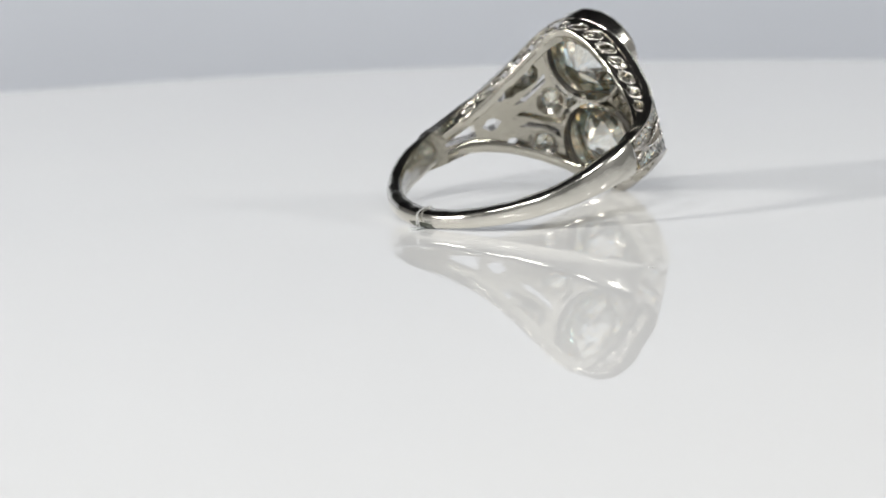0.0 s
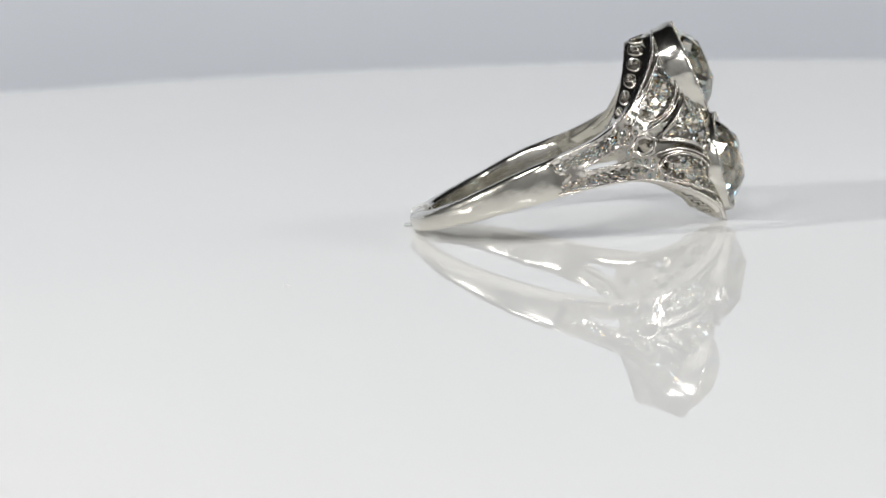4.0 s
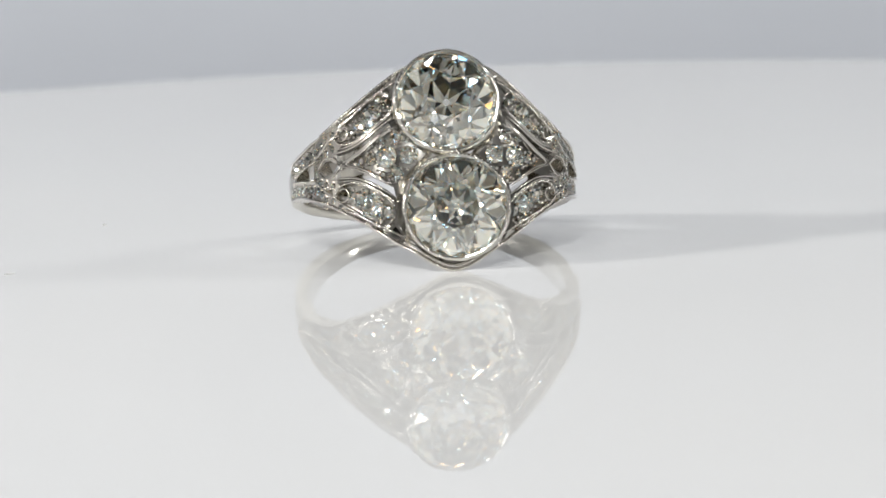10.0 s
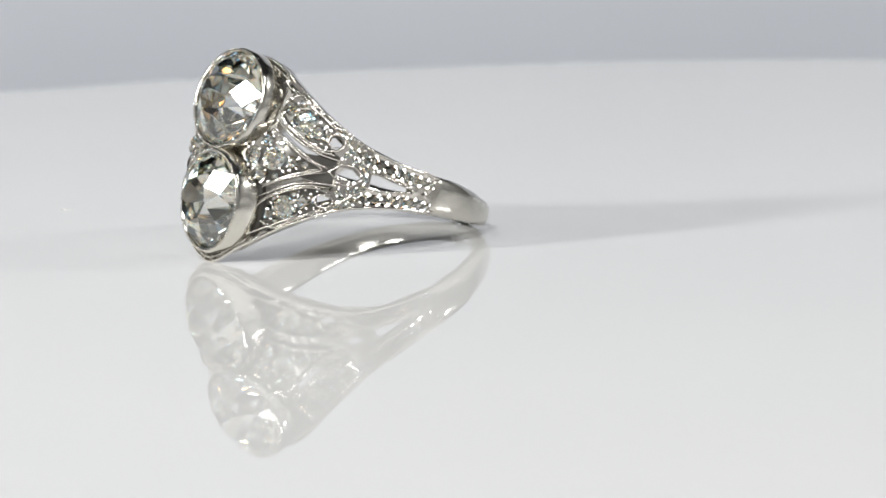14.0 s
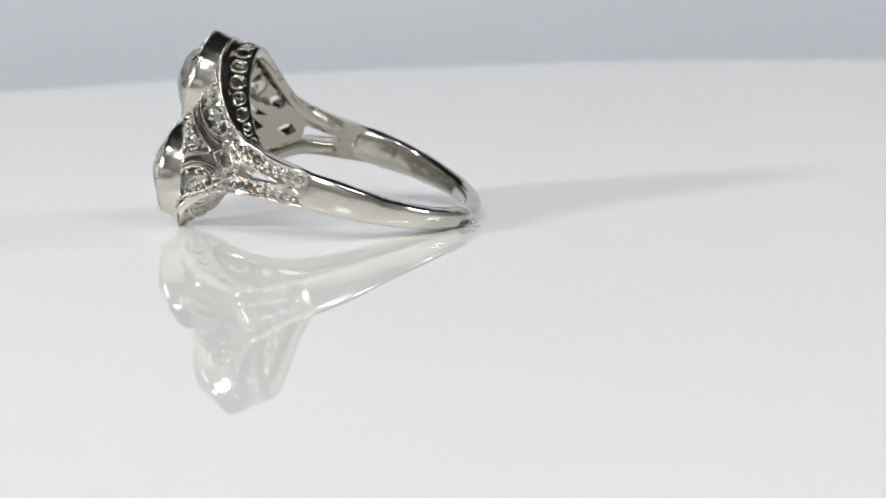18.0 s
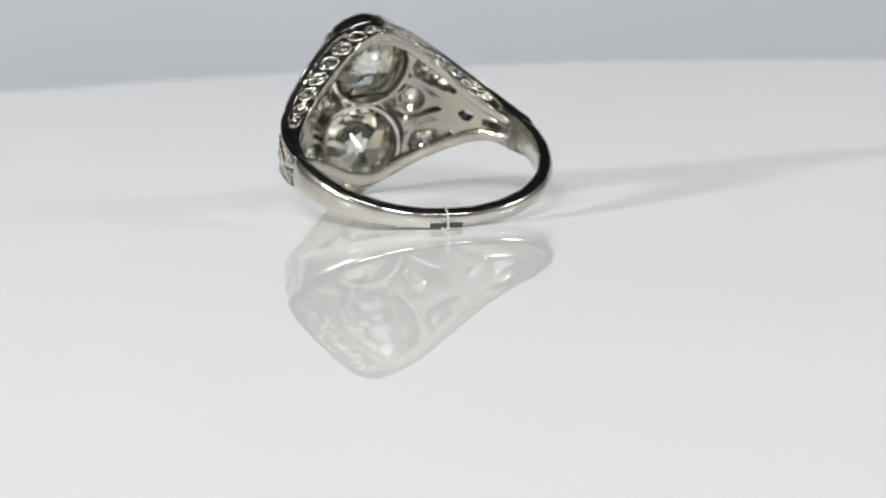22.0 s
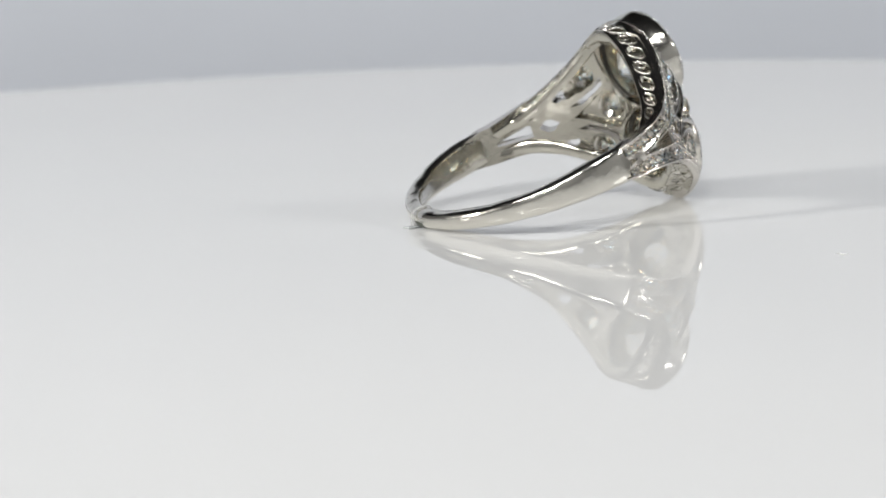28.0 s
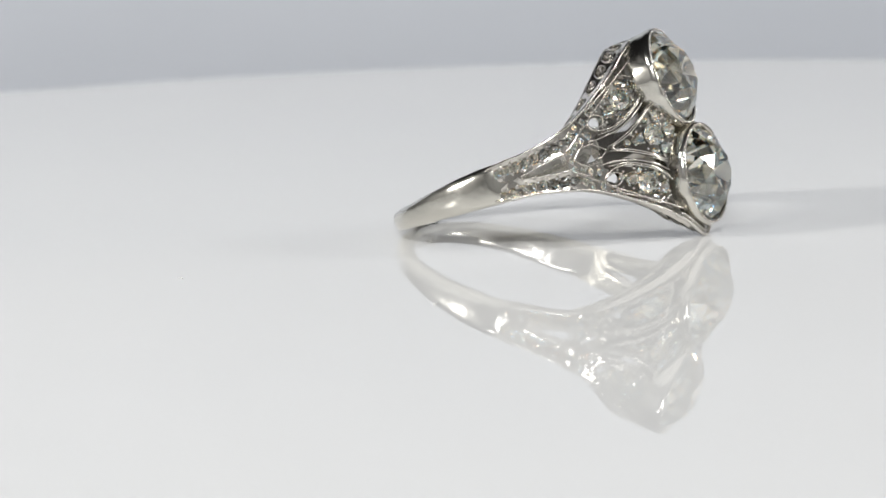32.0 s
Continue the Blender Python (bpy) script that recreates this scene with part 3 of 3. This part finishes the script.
        # bright-cut beads fill the metal between the stones
        solid = [flat(oriented(m_, side, up)) for m_ in (EYELET, SLOT, CORNER) for up in (1, -1)] + [flat(oriented(m_, side, 1)) for m_ in (HEXAGON, WEDGE)]
        solid = [shrunk(h, 1.25) for h in solid]
        rng = random.Random(4 + side)
        for i_ in range(6, 42):
            for k_ in range(-14, 15):
                u, v = side * (i_ * 0.38 + rng.uniform(-0.06, 0.06)), k_ * 0.38 + (0.19 if i_ % 2 else 0) + rng.uniform(-0.06, 0.06)
                phi = u / ARC
                q = (abs(phi), abs(v))
                low = inside(q, LEAF_IN) or inside(q, KITE_IN)
                if rng.random() < (0.2 if low else 0.35) or not (low or 42 < q[0] < 72):
                    continue
                if wid(phi, 1 if v > 0 else -1) - q[1] < 0.28 or any(inside((u, v), h) for h in solid):
                    continue
                if any(math.hypot((u - a_ * ARC) * rad(a_) / 10.9, v - z_) < r_ + 0.07 for a_, z_, r_ in stones):
                    continue
                grains.append((surf(phi, v, -0.26 if low else -0.14 if q[0] > 53 else -0.06), rng.uniform(0.12, 0.20)))
        bm = bmesh.new()
        for p, r in grains:
            bmesh.ops.create_icosphere(bm, subdivisions=1, radius=r * MM, matrix=Matrix.Translation(p))
        tagged(part("grain", bm, BRIGHT, t, "bright beads that hold the small stones", SEAT), kind="stuff")
        # raised borders with milgrain
        for up in (1, -1):
            raised(t, spline(both(LEAF, side, up), 5, False), 0.07, False, "leaf_border")
            curl = [(38.6 + k_ * 3.0 * math.cos(g_), 2.0 + k_ * 0.50 * math.sin(g_)) for g_, k_ in ((0.3 + 0.3 * i_, 1.0 - 0.012 * i_) for i_ in range(20))]
            raised(t, both(curl, side, up), 0.07, False, "scroll_border", False)
            line = [(side * a, up * (wid(side * a, up) * 0.93 - 0.32 * (1 - (a - 16) / 30))) for a in np.linspace(16, 40, 24)]
            raised(t, line, 0.08, False, "edge_border")
            line = [(side * a, up * z) for a, z in [(53.0, 0.56), (56, 0.57), (63, 0.36), (71, 0.1)]]
            raised(t, line, 0.08, False, "edge_border")
            for rib in RIBS:
                raised(t, spline(both(rib, side, up), 5, False), 0.085, False, "rib", False)
        raised(t, spline(both(KITE[3:12], side, 1), 5, False), 0.08, False, "kite_border", False)
        raised(t, [(side * a, z) for a, z in [(38.6, 0), (42.8, 0.66), (47.4, 0.66), (51, 0), (47.4, -0.66), (42.8, -0.66)]], 0.055, True, "hexagon_border", False)

    # galleries: pierced walls under the upper and lower edges of the head
    for up in (1, -1):
        line = [(a, up * (wid(a, up) - 0.10 - 0.02 * max(0.0, abs(a) - 76))) for a in np.linspace(-84, 84, 150)]
        raised(t, [q for q in line if abs(q[0]) < 50], 0.10, False, "edge_border")
        for side in (-1, 1):
            raised(t, [q for q in line if q[0] * side > 48], 0.10, False, "edge_border", False)
        line = [(a, up * (wid(a, up) - 0.36)) for a in np.linspace(-16, 16, 40)]
        raised(t, line, 0.08, False, "edge_border")
        gallery(t, up)
        sec = [(-0.16, -0.06), (-0.10, 0.02), (0.14, 0.02), (0.20, -0.06), (0.28, -0.70), (0.2, -0.80), (0.0, -0.80), (-0.10, -0.66)]
        verts, faces, n = [], [], 141
        for i in range(n):
            a = -78 + 156 * i / (n - 1)
            for dr, dz in sec:
                r, z = rail_r(a, up) - 0.1 + dr, up * (rail_z(a, up) + (lift(a, up) if dz > -0.1 else 0.0) + dz * float(np.interp(abs(a), [55, 78], [1.0, 0.5])))
                verts.append(Vector((r * math.cos(radians(a)), r * math.sin(radians(a)), z)) * MM)
        for i in range(n - 1):
            for k in range(8):
                faces.append((i * 8 + k, i * 8 + (k + 1) % 8, (i + 1) * 8 + (k + 1) % 8, (i + 1) * 8 + k))
        faces += [tuple(range(8)), tuple((n - 1) * 8 + k for k in reversed(range(8)))]
        bm = mesh_of(verts, faces)
        bmesh.ops.recalc_face_normals(bm, faces=bm.faces)
        part("inner_rail", worn(bm, 0.07, 1.1), DULL, t, "smooth dull inner rail", SEAT, smooth=50)
    # collets with the two large stones
    for up in (1, -1):
        m = SEAT @ pose(GIRDLE_X * MM, ASIDE[up] * MM, (up * STONE_Z + STONE_SHIFT) * MM, 0, -up * SPLAY[up], SWING[up])
        prof = [(3.04, -2.08), (3.30, -2.15), (3.38, -1.7), (3.45, -1.3), (3.50, -0.9), (3.53, -0.5), (3.54, -0.2), (3.53, -0.02), (3.49, 0.12), (3.42, 0.22), (3.34, 0.26), (3.26, 0.24), (3.20, 0.16), (3.19, 0.02), (3.10, -0.25), (3.04, -1.1)]
        bez = part("bezel", worn(lathe([(r * MM, h * MM) for r, h in prof], 120, "x"), 0.075, 0.75), WORN, t, "round polished platinum bezel", m, smooth=35)
        # dark ring added low in the gap, so that it reads as shaded
        verts, faces = [], []
        for r_, h_ in ((2.9, -1.6), (3.7, -1.7), (3.7, -1.95), (2.9, -1.85)):
            for k in range(48):
                a = 2 * math.pi * k / 48
                z_ = min(max(r_ * math.sin(a), -2.5), 2.5)
                verts.append(Vector((h_, r_ * math.cos(a), z_)) * MM)
        for j in range(4):
            for k in range(48):
                faces.append((j * 48 + k, j * 48 + (k + 1) % 48, (j + 1) % 4 * 48 + (k + 1) % 48, (j + 1) % 4 * 48 + k))
        bm = mesh_of(verts, faces)
        bmesh.ops.recalc_face_normals(bm, faces=bm.faces)
        part("gap_shade_ring", bm, GAP_SHADE, bez, "added dark ring painting shade into the gap round the bezel", smooth=30)
        part("diamond", brilliant(3.24, 0.46, 0.45, 0.86), DIAMOND, bez, "large round old-cut diamond", pose(0, 0, 0, 9 * up, 0, 0))
        bm = bmesh.new()
        for k in range(84):
            a = 2 * math.pi * k / 84
            bmesh.ops.create_icosphere(bm, subdivisions=1, radius=0.085 * MM, matrix=Matrix.Translation(Vector((0.27, 3.38 * math.cos(a), 3.38 * math.sin(a))) * MM))
        tagged(part("milgrain", bm, POLISHED, bez, smooth=180), kind="stuff")
    # a clear nylon thread tied round the back of the band and led down to a clear tab on the disc; a thin dark strip
    # beside it
    a, ring_pts = 166.6, []
    for k in range(24):
        g = 2 * math.pi * k / 24
        rr = rad(a) - 0.66 + 0.78 * math.copysign(abs(math.cos(g)) ** 0.5, math.cos(g))
        zz = 0.72 * math.copysign(abs(math.sin(g)) ** 0.6, math.sin(g))
        ring_pts.append(Vector((rr * math.cos(radians(a)), rr * math.sin(radians(a)), zz)) * MM)
    part("thread", tube(ring_pts, 0.065 * MM, 6, True, [(0.2, 1, 0.1)] * 24), THREAD, t, "loop of clear nylon thread", SEAT, smooth=70)
    knot = SEAT @ (Vector((math.cos(radians(a)), math.sin(radians(a)), 0.03)) * (rad(a) + 0.10) * MM)
    foot = Vector((knot.x, knot.y, 0.00012)) - h0 * 0.10 * MM
    part("thread_end", tube([knot, knot.lerp(foot, 0.5) - h0 * 0.04 * MM, foot], 0.05 * MM, 6, False, [(1, 0, 0)] * 3), THREAD, t, "thread end hanging to the disc", smooth=70)
    bm = bmesh.new()
    box(bm, -1.55 * MM, -0.42 * MM, 0.00003, 0.5 * MM, 0.42 * MM, 0.00013, 0.00003)
    for v in bm.verts:
        v.co.y *= 1.0 if v.co.x > 0 else 0.45
    part("tab", bm, TAB, t, "small clear tab on the disc", Matrix.Translation((foot.x, foot.y, 0)) @ pose(0, 0, 0, 0, 0, HEADING + 90 + 180 + 180), smooth=30)
    n, m, verts, faces = 14, 7, [], []
    for off in (0.045, -0.08):
        for i in range(n):
            phi = 159.4 + 14.2 * i / (n - 1)
            ro, ri = rad(phi) - 0.06, rad(phi) - 1.27
            hw = wid(phi, -1) - 0.03
            for k in range(m):
                g = radians(-(4 + 66 * k / (m - 1)) - 1.5 * math.sin(i * 1.7) * (k in (0, m - 1)))
                rr = (ro + ri) / 2 + ((ro - ri) / 2 + off) * abs(math.cos(g)) ** 0.7
                zz = (hw + off) * math.copysign(abs(math.sin(g)) ** 0.76, math.sin(g))
                verts.append(Vector((rr * math.cos(radians(phi)), rr * math.sin(radians(phi)), zz)) * MM)
    for i in range(n - 1):
        for k in range(m - 1):
            q = [i * m + k, i * m + k + 1, (i + 1) * m + k + 1, (i + 1) * m + k]
            faces += [tuple(q), tuple(n * m + j for j in reversed(q))]
    rim = [i * m for i in range(n)] + [(n - 1) * m + k for k in range(1, m)] + [i * m + m - 1 for i in range(n - 2, -1, -1)] + [k for k in range(m - 2, 0, -1)]
    faces += [(rim[i], rim[(i + 1) % len(rim)], rim[(i + 1) % len(rim)] + n * m, rim[i] + n * m) for i in range(len(rim))]
    bm = mesh_of(verts, faces)
    bmesh.ops.recalc_face_normals(bm, faces=bm.faces)
    part("band_strip", bm, STRIP_DARK, t, "thin dark strip on the band", SEAT, smooth=50)
    return t


def raised(parent, line, r, closed, name, beaded=True):
    pts = even([(a * ARC, z) for a, z in line], 0.23, closed)
    co = [surf(p[0] / ARC, p[1], 0.05 - 0.16 * min(1.0, max(0.0, (abs(p[0] / ARC) - 68) / 14))) for p in pts]
    ups = [(math.cos(p[0] / ARC * math.pi / 180), math.sin(p[0] / ARC * math.pi / 180), 0) for p in pts]
    fade = [r * MM * (1 if closed else min(1.0, 0.35 + 0.16 * min(i, len(co) - 1 - i))) for i in range(len(co))]
    wire = part(name, tube(co, fade, 6, closed, ups), POLISHED if name == "edge_border" else WORKED, parent, "", SEAT, smooth=70)
    if not beaded:
        return
    bm = bmesh.new()
    for p in pts:
        bmesh.ops.create_icosphere(bm, subdivisions=1, radius=(r * 0.5 + 0.045) * MM, matrix=Matrix.Translation(surf(p[0] / ARC, p[1], 0.06 + r * 0.75)))
    tagged(part("milgrain", bm, POLISHED, wire, smooth=180), kind="stuff")


def gallery(parent, up):
    """A wall between the plate's edge and the inner rail, pierced by a row of scrolls."""
    def place(u, v, outer):
        phi = u / ARC
        a = surf(phi, up * (wid(phi, up) - 0.12), -0.15)
        r, z = rail_r(phi, up), up * (rail_z(phi, up) + lift(phi, up))
        c = Vector((r * math.cos(radians(phi)), r * math.sin(radians(phi)), z)) * MM
        n = Vector((0, 0, up)) * (0.0 if outer else -0.42 * MM)
        return c.lerp(a, v) + n
    span = 62
    outline = [(a * ARC, 0.0) for a in np.linspace(-span, span, 90)] + [(a * ARC, 1.0) for a in np.linspace(span, -span, 90)]
    holes, cells = [], [k * 7.6 for k in range(-7, 8)]
    lens = [(-0.95, 0.18), (-0.3, 0.09), (0.5, 0.13), (0.95, 0.34), (0.95, 0.60), (0.3, 0.71), (-0.5, 0.67), (-0.95, 0.44)]
    for a in cells:
        lean = 1.1 if a > 0 else -1.1 if a < 0 else 0.0
        holes.append([((a + 2.9 * (x * (1 if a >= 0 else -1) + lean * (y - 0.4))) * ARC, y) for x, y in spline(lens if a >= 0 else lens[::-1], 3)])
    bm = sheet(outline, holes, place, 0.3)
    wall = part("gallery", bm, POLISHED, parent, "openwork scroll gallery below a plain polished edge", SEAT, smooth=40)
    # added dark sheet: gives the openings the shade seen through them
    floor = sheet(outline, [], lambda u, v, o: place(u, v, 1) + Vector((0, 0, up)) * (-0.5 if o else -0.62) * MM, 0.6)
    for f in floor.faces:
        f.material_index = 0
    part("gallery_shade", floor, RECESS_SHADE, wall, "added dark sheet standing in for shade behind the openwork", smooth=40)
    # every opening has a rounded wire rim, and every other one a curl inside it
    hook = [(-1.0, 0.20), (-0.75, 0.40), (-0.35, 0.52), (0.05, 0.46), (0.15, 0.30), (-0.10, 0.22), (-0.28, 0.31)]
    for k, (a, hole) in enumerate(zip(cells, holes)):
        s = 1 if a >= 0 else -1
        line = [place(u, v, 1) for u, v in hole]
        part("rim", tube(line, 0.085 * MM, 6, True, [(0, 0, 1.0 * up)] * len(line)), WORN, wall, smooth=70)
        if k % 2:
            line = [place((a + 2.9 * s * (x + 1.1 * (y - 0.4))) * ARC, y, 1) for x, y in spline(hook, 4, False)]
            part("scroll", tube(line, 0.075 * MM, 6, False, [(0, 0, 1.0 * up)] * len(line)), WORN, wall, smooth=70)


room()
table()
backdrop()
DISC = turntable()
for x, y, s, a in ((-0.0295, -0.0131, 0.0009, 40), (-0.0244, 0.0074, 0.0005, 80)):
    lint(DISC, x, y, s, a)
lamp("studio_lamp", KEY_AT, (0, 0, 0), 0.034, "square black studio lamp beside the turntable")
lamp("studio_lamp", SIDE_AT, (0, 0.02, 0), 0.039, "square black studio lamp beside the turntable")
for at in FILL_AT:
    overhead_panel(at[0], at[1])
lamp("studio_lamp", HIGH_AT, (0, 0.05, 0), 0.10, "large square black studio lamp on a floor stand", -0.75)
RING = ring()


def motions():
    rows = [(t, pose(0, 0, 0, 0, 0, SPIN_OFF + SPIN * (t - SPIN_AT))) for t in range(33)]
    walk(RING, rows)
    walk(DISC, rows)


motions()
